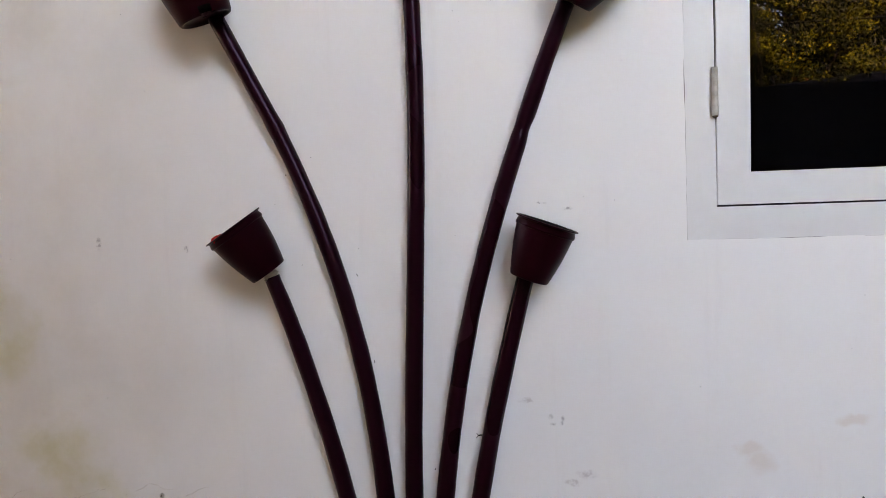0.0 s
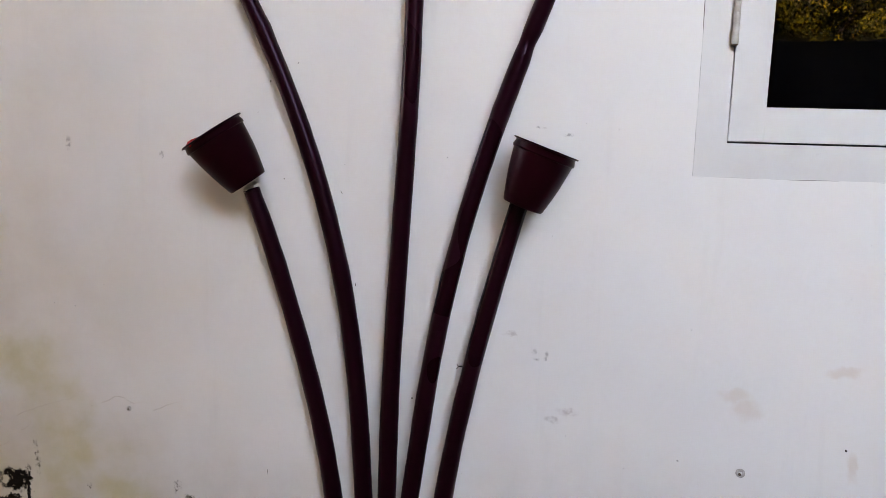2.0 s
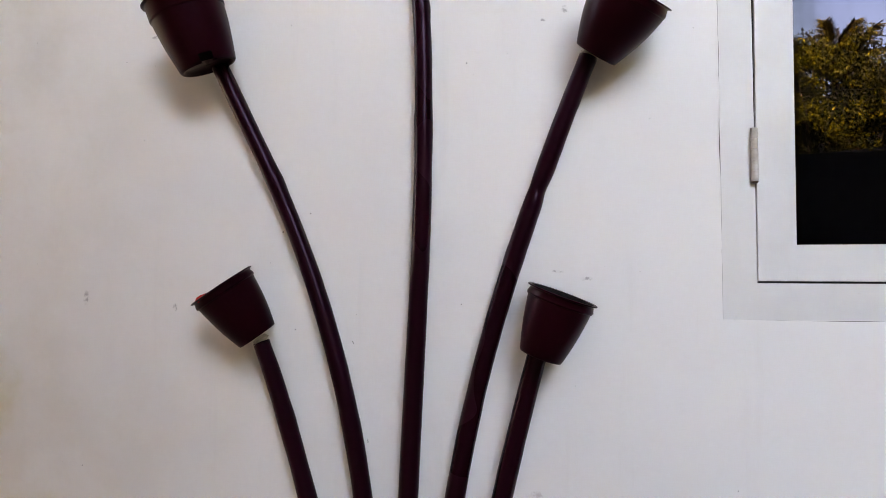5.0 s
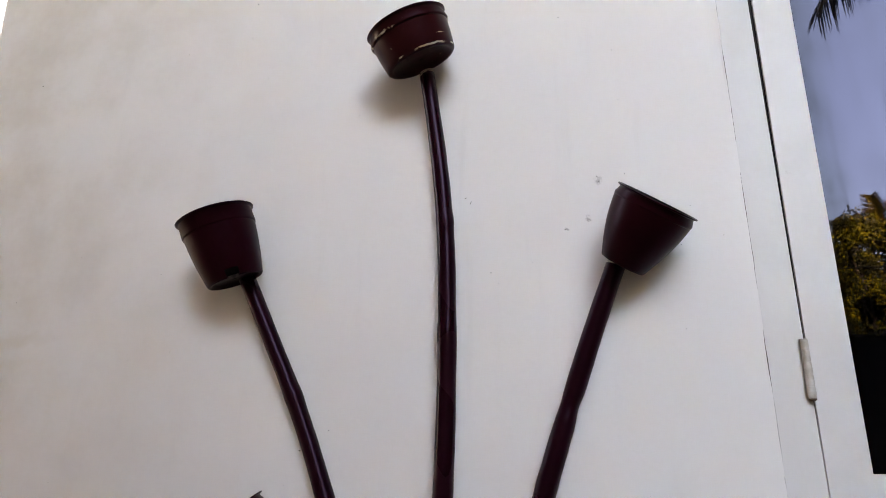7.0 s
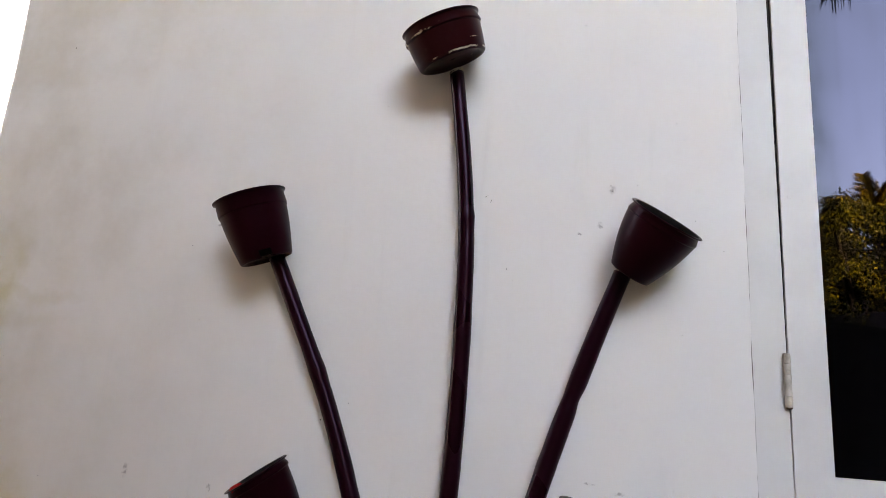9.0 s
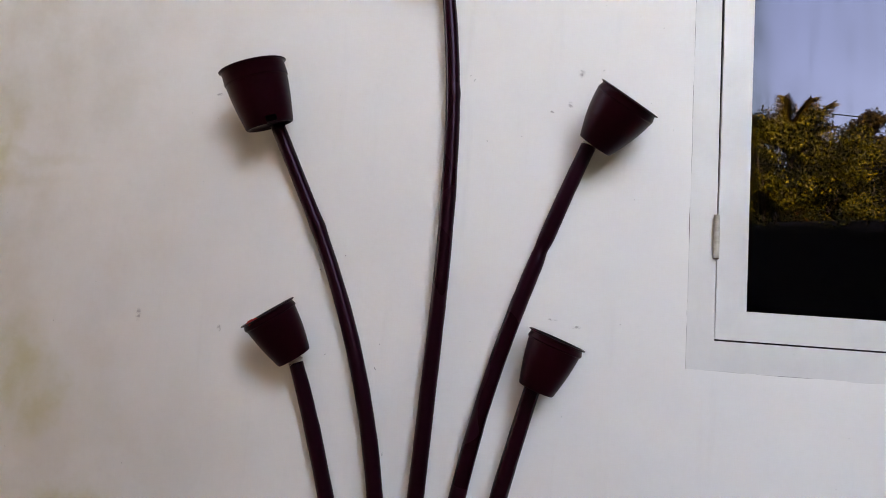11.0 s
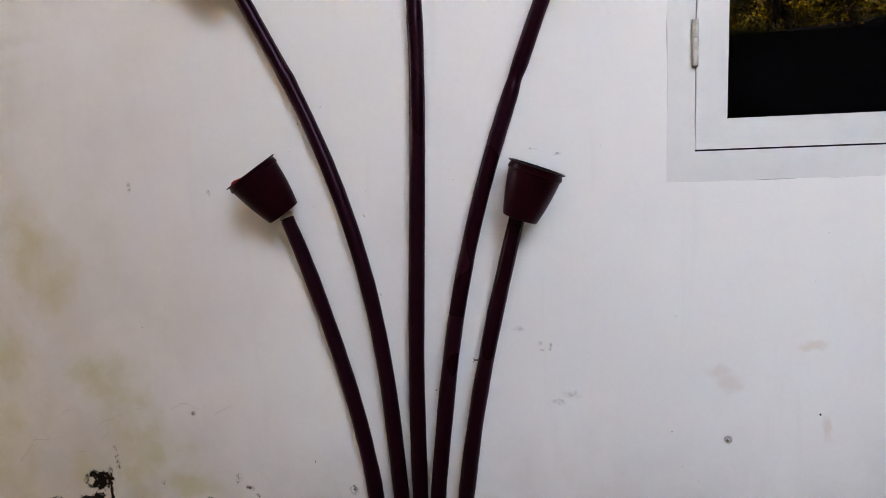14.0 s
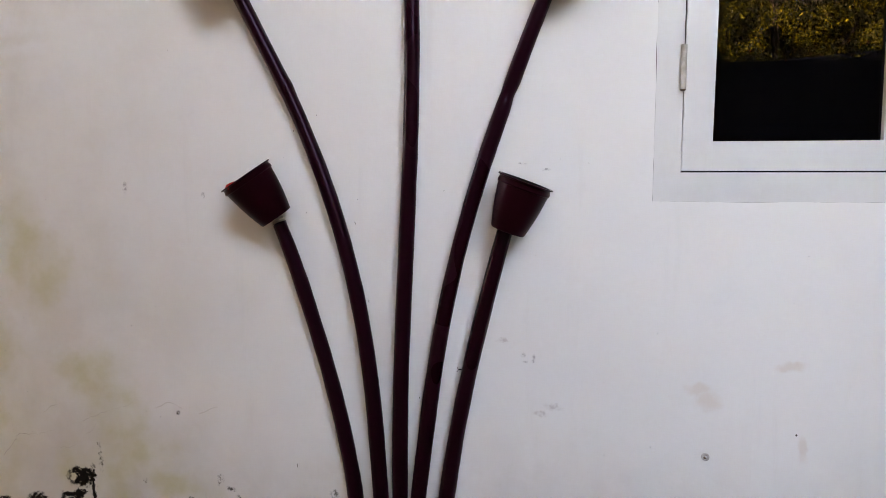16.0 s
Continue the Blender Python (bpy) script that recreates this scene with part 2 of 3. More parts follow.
DIRT = plain("dark_specks", (0.03, 0.025, 0.025), (0.06, 0.05, 0.045), 300, 0.8)
PLUG = plain("grey_wall_plug", (0.48, 0.47, 0.45), (0.33, 0.31, 0.30), 200, 0.6, 0.5, 0.002)
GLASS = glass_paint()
GROUND = plain("packed_earth", (0.045, 0.037, 0.026), (0.028, 0.026, 0.017), 1.7, 0.95, 0.6, 0.02, gloss=0.15)
# kept dark so the added light blocks bounce little light
DARK_BLOCK = plain("dark_grey_render", (0.05, 0.047, 0.042), (0.03, 0.029, 0.025), 3, 0.95, 0.5, 0.004, gloss=0.15)
LOW_BLOCK = plain("bare_grey_render", (0.16, 0.157, 0.165), (0.12, 0.117, 0.122), 3, 0.95, 0.5, 0.004, gloss=0.15)
# dark colour keeps the added room dim behind the glass
ROOM = plain("darkened_room_plaster", (0.16, 0.15, 0.15), (0.11, 0.10, 0.10), 2, 0.9)
# near-black plaster stands in for the deep shade on the garden wall
FENCE = plain("shade_black_plaster", (0.026, 0.026, 0.030), (0.015, 0.015, 0.018), 4, 0.95, 0.4, 0.004, gloss=0.08)
BARK = plain("bark", (0.12, 0.085, 0.06), (0.06, 0.045, 0.035), 9, 0.9, 0.8, 0.02)
# the bright third tone paints sun flecks on the gold leaves
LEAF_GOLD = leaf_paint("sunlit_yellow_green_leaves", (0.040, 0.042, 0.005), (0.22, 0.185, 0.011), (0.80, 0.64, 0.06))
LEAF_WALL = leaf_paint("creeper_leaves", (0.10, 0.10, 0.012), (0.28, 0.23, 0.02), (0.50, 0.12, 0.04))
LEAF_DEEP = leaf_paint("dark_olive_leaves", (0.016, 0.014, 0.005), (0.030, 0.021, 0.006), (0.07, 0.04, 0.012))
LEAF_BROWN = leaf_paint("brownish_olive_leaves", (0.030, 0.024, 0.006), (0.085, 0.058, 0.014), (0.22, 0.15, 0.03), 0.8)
# near palm, its leaflets darkened as if backlit
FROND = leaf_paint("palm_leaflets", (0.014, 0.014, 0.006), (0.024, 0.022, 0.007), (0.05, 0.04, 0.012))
FROND_DRY = leaf_paint("yellowed_palm_leaflets", (0.13, 0.10, 0.012), (0.28, 0.20, 0.02), (0.36, 0.25, 0.03), 0.25)
WIRE = plain("black_cable", (0.005, 0.005, 0.005), (0.008, 0.008, 0.008), 20, 0.8, gloss=0.1)
CONCRETE = plain("weathered_concrete", (0.30, 0.29, 0.27), (0.20, 0.19, 0.18), 3, 0.85, 0.4, 0.004)


# ---- mesh helpers ----
def part(name, bm, material, parent=None, label=""):
    me = bpy.data.meshes.new(name)
    bm.to_mesh(me)
    bm.free()
    for mat in (material if isinstance(material, (list, tuple)) else (material,)):
        me.materials.append(mat)
    ob = new(name, me)
    if parent is not None:
        ob.parent = parent
    if label:
        ob["label"] = label
    return ob


def empty(name, place=(0, 0, 0)):
    ob = new(name)
    ob.location = place
    ob.empty_display_size = 0.1
    return ob


def add_box(bm, lo, hi):
    g = bmesh.ops.create_cube(bm, size=1.0)
    c = [(a + b) / 2 for a, b in zip(lo, hi)]
    s = [b - a for a, b in zip(lo, hi)]
    for v in g["verts"]:
        v.co = Vector([v.co[i] * s[i] + c[i] for i in range(3)])
    return g["verts"]


def boxes(*spans, bevel=0.0):
    bm = bmesh.new()
    for lo, hi in spans:
        add_box(bm, lo, hi)
    if bevel:
        bmesh.ops.bevel(bm, geom=bm.edges[:], offset=bevel, segments=2, affect='EDGES', profile=0.6)
    return bm


def spline(points, steps):
    """Catmull-Rom through the points."""
    pts = [Vector(p) for p in points]
    pts = [2 * pts[0] - pts[1], *pts, 2 * pts[-1] - pts[-2]]
    out = []
    for a, b, c, d in zip(pts, pts[1:], pts[2:], pts[3:]):
        for i in range(steps):
            t = i / steps
            out.append(0.5 * (2 * b + (c - a) * t + (2 * a - 5 * b + 4 * c - d) * t * t + (3 * b - a - 3 * c + d) * t ** 3))
    out.append(pts[-2])
    return out


def tube(bm, pts, radius, sides=18, bumps=None, caps=True, cap_index=0):
    """Sweeps a ring along pts; radius(f) over f from 0 to 1; bumps(i, place, way) scales single ring points."""
    rings = []
    n = len(pts)
    for k, p in enumerate(pts):
        way = (pts[min(k + 1, n - 1)] - pts[max(k - 1, 0)]).normalized()
        side = way.cross(Vector((0, 1, 0)))
        if side.length < 1e-4:
            side = way.cross(Vector((1, 0, 0)))
        side.normalize()
        up = side.cross(way)
        r = radius(k / (n - 1))
        ring = []
        for i in range(sides):
            a = 2 * math.pi * i / sides
            out = side * math.cos(a) + up * math.sin(a)
            ring.append(bm.verts.new(p + out * r * (bumps(p, out) if bumps else 1.0)))
        rings.append(ring)
    for a, b in zip(rings, rings[1:]):
        for i in range(sides):
            bm.faces.new((a[i], a[(i + 1) % sides], b[(i + 1) % sides], b[i])).smooth = True
    if caps:
        bm.faces.new(rings[0][::-1])
        bm.faces.new(rings[-1]).material_index = cap_index
    return rings


def lathe(bm, profile, sides, wob=0.0, seed=0):
    """Turns (radius, height) about z; closes a profile that starts or ends on the axis."""
    rings = []
    for r, z in profile:
        ring = []
        for i in range(sides):
            a = 2 * math.pi * i / sides
            q = Vector((math.cos(a), math.sin(a), 0))
            k = 1 + wob * noise.noise(q * 1.3 + Vector((seed, z * 14, 3.1)))
            ring.append(bm.verts.new(q * r * k + Vector((0, 0, z + wob * 0.10 * r * noise.noise(q * 1.7 + Vector((seed + 9, 0, z * 20)))))))
        rings.append(ring)
    for a, b in zip(rings, rings[1:]):
        for i in range(sides):
            bm.faces.new((a[i], a[(i + 1) % sides], b[(i + 1) % sides], b[i])).smooth = True
    return rings


# ---- the house wall with its window ----
W = 1.02           # front face of the wall
BACK = W + 0.2
TOP = 4.6
WX0, WX1, WZ0, WZ1 = 0.3735, 0.825, 1.0145, 2.10   # outside of the window frame


def front_wall():
    bm = boxes(((-0.9, W, 0), (WX0, BACK, TOP)), ((WX1, W, 0), (8.2, BACK, TOP)),
               ((WX0, W, 0), (WX1, BACK, WZ0)), ((WX0, W, WZ1), (WX1, BACK, TOP)))
    # the outer corner is not quite straight
    zs = [i * TOP / 92 for i in range(93)]
    rows = []
    for z in zs:
        x = -1.041 - 0.055 * min(max(z - 1.8, 0), 0.4) + 0.004 * noise.noise((z * 5, 0, 0)) + 0.0015 * noise.noise((z * 31, 7, 0))
        rows.append([bm.verts.new(p) for p in ((-0.9, W, z), (x + 0.012, W, z), (x + 0.004, W + 0.003, z), (x, W + 0.012, z), (x, BACK, z), (-0.9, BACK, z))])
    for a, b in zip(rows, rows[1:]):
        for i in range(5):
            bm.faces.new((a[i], a[i + 1], b[i + 1], b[i]))
    bmesh.ops.recalc_face_normals(bm, faces=bm.faces[:])
    return bm


tagged(part("wall_front", front_wall(), WALL), "white-painted plaster house wall with damp stains and black mould", "wall", kind="structure")
# unseen house body, sized to keep the sun off wall and yard
tagged(part("wall_left", boxes(((-1.03, BACK, 0), (-0.83, 5.0, TOP))), WALL), "unseen white-painted side wall of the house", "wall", kind="structure")
tagged(part("wall_right", boxes(((8.0, BACK, 0), (8.2, 5.0, TOP))), WALL), "unseen white-painted side wall of the house", "wall", kind="structure")
tagged(part("wall_back", boxes(((-1.03, 5.0, 0), (8.2, 5.2, TOP))), ROOM), "unseen wall added behind the room, its plaster darkened to dim it", "wall", kind="structure")
tagged(part("ceiling", boxes(((-1.03, W + 0.02, TOP), (8.2, 5.2, TOP + 0.15))), ROOM), "unseen slab added over the room, its colour darkened to dim it", "ceiling", kind="structure")
tagged(part("floor", boxes(((-0.83, BACK, 0.005), (8.0, 5.0, 0.06))), ROOM), "unseen floor added behind the window, its colour darkened to dim the room", "floor", kind="structure")


def ground_sheet():
    bm = bmesh.new()
    bmesh.ops.create_grid(bm, x_segments=60, y_segments=60, size=400)
    return bm


tagged(part("ground", ground_sheet(), GROUND), "bare packed brown earth in front of the house", "ground", kind="structure")

window = tagged(empty("window_1", (WX0, W, WZ0)), "white-painted wooden casement window with dark reflecting glass, shut", "window", kind="structure")


def in_window(ob):
    ob.parent = window
    ob.matrix_parent_inverse = Matrix.Translation((-WX0, -W, -WZ0))
    return ob


FX0, FZ0 = 0.4178, 1.0635        # inner edge of the fixed frame
SX1 = 0.778                       # far edge of the sash
SZ1 = 2.05
PROUD = 0.0004
in_window(part("frame_jamb", boxes(((WX0, W - PROUD, WZ0), (FX0, BACK, WZ1))), FRAME))
in_window(part("frame_jamb", boxes(((SX1 + 0.003, W - PROUD, WZ0), (WX1 - 0.001, BACK, WZ1))), FRAME))
in_window(part("frame_sill", boxes(((FX0, W - PROUD - 0.00015, WZ0), (SX1 + 0.003, BACK, FZ0))), FRAME))
in_window(part("frame_head", boxes(((FX0, W - PROUD, SZ1 + 0.003), (SX1 + 0.003, BACK, WZ1))), FRAME))
# black strips just behind the sash joint paint the shade in its gap
in_window(part("gap_shade_strip", boxes(((FX0 - 0.001, W + 0.003, FZ0), (FX0 + 0.012, BACK - 0.01, SZ1)), ((FX0 + 0.012, W + 0.003, FZ0 - 0.001), (SX1, BACK - 0.01, FZ0 + 0.008))), RECESS_DARK))

GX0, GX1, GZ0, GZ1 = 0.4672, 0.7315, 1.1152, 1.99   # opening of the sash


def stile_left():
    """Slightly tapered: the joint to the frame opens towards the top."""
    bm = boxes(((0, W - 0.0022, FZ0 + 0.0030), (1, W + 0.03, SZ1)), bevel=0.0)
    for v in bm.verts:
        top = v.co.z > 1.5
        left = v.co.x < 0.5
        v.co.x = (0.4250 if top else 0.4183) if left else (GX0 + 0.0090 if top else GX0)
    bmesh.ops.bevel(bm, geom=bm.edges[:], offset=0.0003, segments=1, affect='EDGES')
    return bm


in_window(part("sash_stile", stile_left(), FRAME))
in_window(part("sash_stile", boxes(((GX1, W - 0.0022, FZ0 + 0.0030), (SX1, W + 0.03, SZ1)), bevel=0.0011), FRAME))
in_window(part("sash_rail", boxes(((GX0 + 0.0001, W - 0.0022, FZ0 + 0.0030), (GX1, W + 0.03, GZ0))), FRAME))
in_window(part("sash_rail", boxes(((GX0, W - 0.0018, GZ1), (GX1, W + 0.03, SZ1)), bevel=0.0009), FRAME))
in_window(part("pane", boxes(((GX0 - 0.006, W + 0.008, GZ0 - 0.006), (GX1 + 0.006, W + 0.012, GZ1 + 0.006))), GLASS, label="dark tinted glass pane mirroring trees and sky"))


def hinge_mesh(z0, z1):
    bm = bmesh.new()
    n = 5
    for i in range(n):
        a = z0 + (z1 - z0) * i / n
        b = z0 + (z1 - z0) * (i + 1) / n - 0.00025
        r = 0.0049 if i % 2 else 0.0050
        lathe(bm, [(0.0, a), (r * 0.93, a), (r, a + 0.0004), (r, b - 0.0004), (r * 0.93, b), (0.0, b)], 26)
    bmesh.ops.remove_doubles(bm, verts=bm.verts[:], dist=1e-5)
    for f in bm.faces:
        f.smooth = False
    return bm


def joint_crack(along, fixed, a, b, seed, wide):
    """A broken hairline where the frame's paint meets the wall."""
    bm = bmesh.new()
    n = int((b - a) / 0.004)
    last = None
    for i in range(n + 1):
        t = a + (b - a) * i / n
        off = 0.0006 * noise.noise((t * 40, seed, 0)) + 0.0009 * noise.noise((t * 9, seed, 5))
        w = wide * max(0.0, noise.noise((t * 14, seed, 9)) + 0.28 + 0.3 * noise.noise((t * 70, seed, 2)))
        pair = [(fixed + off - w, t), (fixed + off + w, t)]
        row = [bm.verts.new((p, W - 0.0016, q) if along == "z" else (q, W - 0.0016, p)) for p, q in pair]
        if last and w > 0.00004:
            bm.faces.new((last[0], last[1], row[1], row[0]))
        last = row
    return bm


in_window(part("joint_crack", joint_crack("z", WX0 - 0.0004, WZ0, WZ1, 1.0, 0.0006), DIRT, label="broken hairline crack beside the frame"))
in_window(part("joint_crack", joint_crack("x", WZ0 - 0.0004, WX0, WX1, 7.0, 0.00035), DIRT, label="broken hairline crack under the frame"))

hinge = part("hinge", hinge_mesh(0, 0.0735), HINGE, label="paint-covered steel butt hinge, rusty at its foot")
hinge.location = (0.4165, W - 0.0045, 1.2015)
in_window(hinge)
pin = bmesh.new()
lathe(pin, [(0.0, -0.003), (0.003, -0.0025), (0.0046, -0.001), (0.0046, 0.0004), (0, 0.0004)], 12)
part("pin", pin, RUST, hinge, "rusty pin end")

# ---- five maroon sticks with flower pots ----
STEMS = {
    "LL": [(-.115, 0.0), (-.128, .25), (-.1415, .42), (-.1505, .50), (-.1699, .60), (-.1955, .70), (-.2256, .80), (-.2570, .90), (-.2830, .973)],
    "UL": [(-.085, 0.0), (-.090, .25), (-.0958, .43), (-.1077, .60), (-.1182, .70), (-.1337, .80), (-.1556, .90), (-.1847, 1.0), (-.2211, 1.1), (-.2646, 1.2), (-.3144, 1.3), (-.3630, 1.396)],
    "C": [(-.057, 0.0), (-.060, .25), (-.0621, .50), (-.0601, .70), (-.0525, .90), (-.0441, 1.10), (-.0410, 1.25), (-.0427, 1.40), (-.0486, 1.50), (-.0592, 1.60), (-.0760, 1.722)],
    "UR": [(-.029, 0.0), (-.032, .25), (-.0310, .43), (-.0131, .60), (-.0003, .70), (.0159, .80), (.0367, .90), (.0624, 1.0), (.0929, 1.1), (.1274, 1.2), (.1646, 1.3), (.1960, 1.379)],
    "LR": [(-.001, 0.0), (.007, .25), (.0195, .43), (.0275, .50), (.0425, .60), (.0614, .70), (.0834, .80), (.1078, .90), (.1265, .972)],
}
RADII = {"LL": (.0150, .0128), "UL": (.0145, .0125), "C": (.0148, .0121), "UR": (.0148, .0132), "LR": (.0150, .0135)}
KNOTS = {"UL": [(1.215, 1, .16)], "C": [(1.468, 1, .14), (1.30, -1, .05)], "UR": [(1.196, 1, -.30), (1.10, -1, .05)], "LL": [(.86, 1, .06)], "LR": [(.80, -1, .05)]}
# foot of the pot, lean across, lean out, height, foot radius, rim radius
POTS = {
    "UL": ((-.3649, .9656, 1.3846), -.332, -.270, .1086, .0424, .0590),
    "UR": ((.2051, .9766, 1.3761), .694, -.500, .0944, .0315, .0547),
    "C": ((-.0760, .9640, 1.7264), -.370, -.380, .0662, .0570, .0655),
    "LL": ((-.2821, .9786, .9828), -.646, -.310, .0908, .0306, .0495),
    "LR": ((.1291, .9749, .9634), .363, -.071, .0894, .0303, .0479),
}
LABELS = {
    "LL": "short curved maroon-painted stick ending in a pot holding a red petal",
    "UL": "tall bowed maroon-painted stick with a ridged pot at its tip",
    "C": "tallest upright maroon-painted stick with a squat chipped pot on top",
    "UR": "tall leaning maroon-painted stick with a knot and a rounded pot",
    "LR": "short leaning maroon-painted stick with an empty tapered pot",
}


def stick_mesh(key, seed):
    r0, r1 = RADII[key]
    pts = []
    for x, z in STEMS[key]:
        lift = 0.002 + r0 + 0.010 * max(0.0, (z / STEMS[key][-1][1] - 0.85) / 0.15)
        pts.append((x, W - lift, z))
    line = spline(pts, 14)
    knots = KNOTS[key]

    def swell(p, out):
        k = 1 + 0.05 * noise.noise(p * 16 + Vector((seed, 0, 0))) + 0.025 * noise.noise((p + out * 0.02) * 60)
        for z, s, a in knots:
            d = abs(p.z - z)
            face = max(0.0, -out.y * 0.7 + s * out.x * 0.5)
            k += a * math.exp(-(d / 0.012) ** 2) * (0.25 + face)
        return k

    bm = bmesh.new()
    tube(bm, line, lambda f: r0 + (r1 - r0) * f ** 1.5, 22, swell, True, 1)
    return bm


def pot_meshes(key, seed):
    """A thin-walled pot with a stepped collar; its foot is at the origin and it opens to +z."""
    (base, lx, ly, h, rb, rr) = POTS[key]
    round_ = key == "UR"
    squat = key == "C"
    collar = h * {"UL": 0.76, "C": 0.72, "LL": 0.87, "LR": 0.86, "UR": 0.85}[key]
    rc = rb + (rr - rb) * {"UL": 0.74, "C": 0.70, "LL": 0.80, "LR": 0.80, "UR": 0.90}[key]
    step = {"UL": 0.0009, "C": 0.0022, "LL": 0.0016, "LR": 0.0014, "UR": 0.0012}[key]
    t = 0.0018
    body = bmesh.new()
    prof = [(0.004, 0.004), (rb * 0.80, 0.0035), (rb * 0.86, 0.0), (rb * 0.96, 0.0), (rb, 0.0025)]
    n = 8
    for i in range(1, n + 1):
        f = i / n
        bulge = (0.10 * math.sin(math.pi * f) * (rr - rb)) if not round_ else 0.16 * math.sin(math.pi * min(1, f * 0.9)) * (rr - rb)
        prof.append((rb + (rc - rb) * f + bulge, 0.0025 + (collar - 0.0025) * f))
    lathe(body, prof, 56, 0.018, seed)
    if key == "UL":
        # a bite broken out of the foot beside the stick
        q = Vector((lx, ly, 1)).to_track_quat('Z', 'Y')
        toward = Vector((0.42, -0.90, 0)).normalized()
        gone = [f for f in body.faces if f.calc_center_median().z < 0.012 and f.calc_center_median().xy.length > rb * 0.8 and (q @ f.calc_center_median().xy.to_3d()).normalized().dot(toward) > 0.975]
        bmesh.ops.delete(body, geom=gone, context='FACES')
    lip = bmesh.new()
    r1 = rc + step
    lathe(lip, [(rc - 0.001, collar - 0.0015), (r1, collar - 0.001), (r1 + 0.0006, collar + 0.002), (rr - 0.0036, h - 0.0036), (rr - 0.0026, h - 0.0026),
                (rr + 0.0004, h - 0.0020), (rr + 0.0008, h - 0.0008), (rr - 0.0002, h), (rr - 0.0045, h - 0.0006)], 56, 0.018 if not squat else 0.03, seed)
    inner = bmesh.new()
    lathe(inner, [(rr - 0.0045, h - 0.0006), (rr - 0.0060, h - 0.008), (rc - t, collar), (rc - t - 0.001, collar - 0.004), (rb - t + 0.3 * (rc - rb), h * 0.3), (rb - t, 0.008), (0.0, 0.0075)], 56, 0.018, seed)
    return body, lip, inner


for seed, key in enumerate(STEMS):
    thing = tagged(empty("stick_flower", (STEMS[key][0][0], W, 0)), LABELS[key], "wall ornament", "fan of painted sticks")
    back = Matrix.Translation(-Vector(thing.location))
    stick = part("stick", stick_mesh(key, seed * 7.3), [STICK, CUT], thing)
    stick.matrix_parent_inverse = back
    base, lx, ly, h, rb, rr = POTS[key]
    axis = Vector((lx, ly, 1)).normalized()
    turn = axis.to_track_quat('Z', 'Y').to_matrix().to_4x4()
    body, lip, inner = pot_meshes(key, seed * 3.7)
    skin = CHIPPED if key == "C" else POT
    pot = part("pot", body, skin, thing, "maroon plastic flower pot")
    pot.matrix_basis = Matrix.Translation(base) @ turn
    pot.matrix_parent_inverse = back
    part("rim", lip, skin, pot)
    part("inside", inner, RECESS_DARK, pot, "inner face of the pot, darkened for the shade inside")
    if key in ("LL", "UR", "C"):
        bm = bmesh.new()
        bmesh.ops.create_icosphere(bm, subdivisions=3, radius=1.0)
        for v in bm.verts:
            k = 1 + 0.35 * noise.noise(v.co * 2.2 + Vector((seed, 5, 1)))
            v.co = Vector((v.co.x * 0.0125 * k, v.co.y * 0.0125 * k, v.co.z * 0.0055 * k))
        tip = Vector((STEMS[key][-1][0], W - 0.026, STEMS[key][-1][1]))
        glue = part("glue", bm, GLUE, thing, "dried whitish glue between stick and pot")
        glue.matrix_basis = Matrix.Translation(tip + axis * 0.003) @ turn
        glue.matrix_parent_inverse = back


def petal_mesh():
    bm = bmesh.new()
    bmesh.ops.create_icosphere(bm, subdivisions=4, radius=1.0)
    for v in bm.verts:
        k = 1 + 0.30 * noise.noise(v.co * 1.8) + 0.18 * noise.noise(v.co * 4.6) + 0.10 * abs(noise.noise(v.co * 9.0))
        v.co = Vector((v.co.x * 0.0095 * k, v.co.y * 0.0075 * k, v.co.z * 0.0045 * k))
    for f in bm.faces:
        f.smooth = True
    return bm


base, lx, ly, h, rb, rr = POTS["LL"]
axis = Vector((lx, ly, 1)).normalized()
across = Vector((-axis.z, 0, axis.x)).normalized()
petal = tagged(part("red_petal", petal_mesh(), RED), "crumpled red cloth petals lying in a maroon pot", "petal")
turn = Matrix((across, axis.cross(across), axis)).transposed().to_4x4()
petal.matrix_world = Matrix.Translation(Vector(base) + axis * (h - 0.0015) + across * (rr * 0.42) + axis.cross(across) * (rr * 0.66) * (1 if axis.cross(across).y < 0 else -1)) @ turn

# ---- small things on the wall ----


def blob(bm, x, z, w, h, turn, seed, depth=0.0007):
    n = 9
    ring = []
    for i in range(n):
        a = 2 * math.pi * i / n
        k = 1 + 0.45 * noise.noise((math.cos(a) * 1.2, math.sin(a) * 1.2, seed * 2.1))
        u, v = math.cos(a) * w * k, math.sin(a) * h * k
        c, s = math.cos(turn), math.sin(turn)
        ring.append((x + u * c - v * s, z + u * s + v * c))
    low = [bm.verts.new((a, W + 0.0005, b)) for a, b in ring]
    top = bm.verts.new((x, W - depth, z))
    for i in range(n):
        bm.faces.new((low[i], low[(i + 1) % n], top)).smooth = True


SPECKS = [(-.264, 1.139, 2.2), (-.241, .990, 1.6), (.388, .787, 1.4), (.014, 1.031, 1.2), (-.029, .653, 2.2), (.621, .619, 3.6), (.382, .584, 2.2), (.179, 1.526, 1.5), (.182, 1.517, 1.8), (.130, 1.447, 1.7), (.219, 1.526, 1.4),
          (-.421, 1.948, 2.0), (-.892, 1.840, 2.6), (-.220, 1.167, 1.6), (.020, 1.389, 1.6), (-.201, 1.679, 1.5), (-.596, .769, 1.4), (-.137, .832, 1.2)]


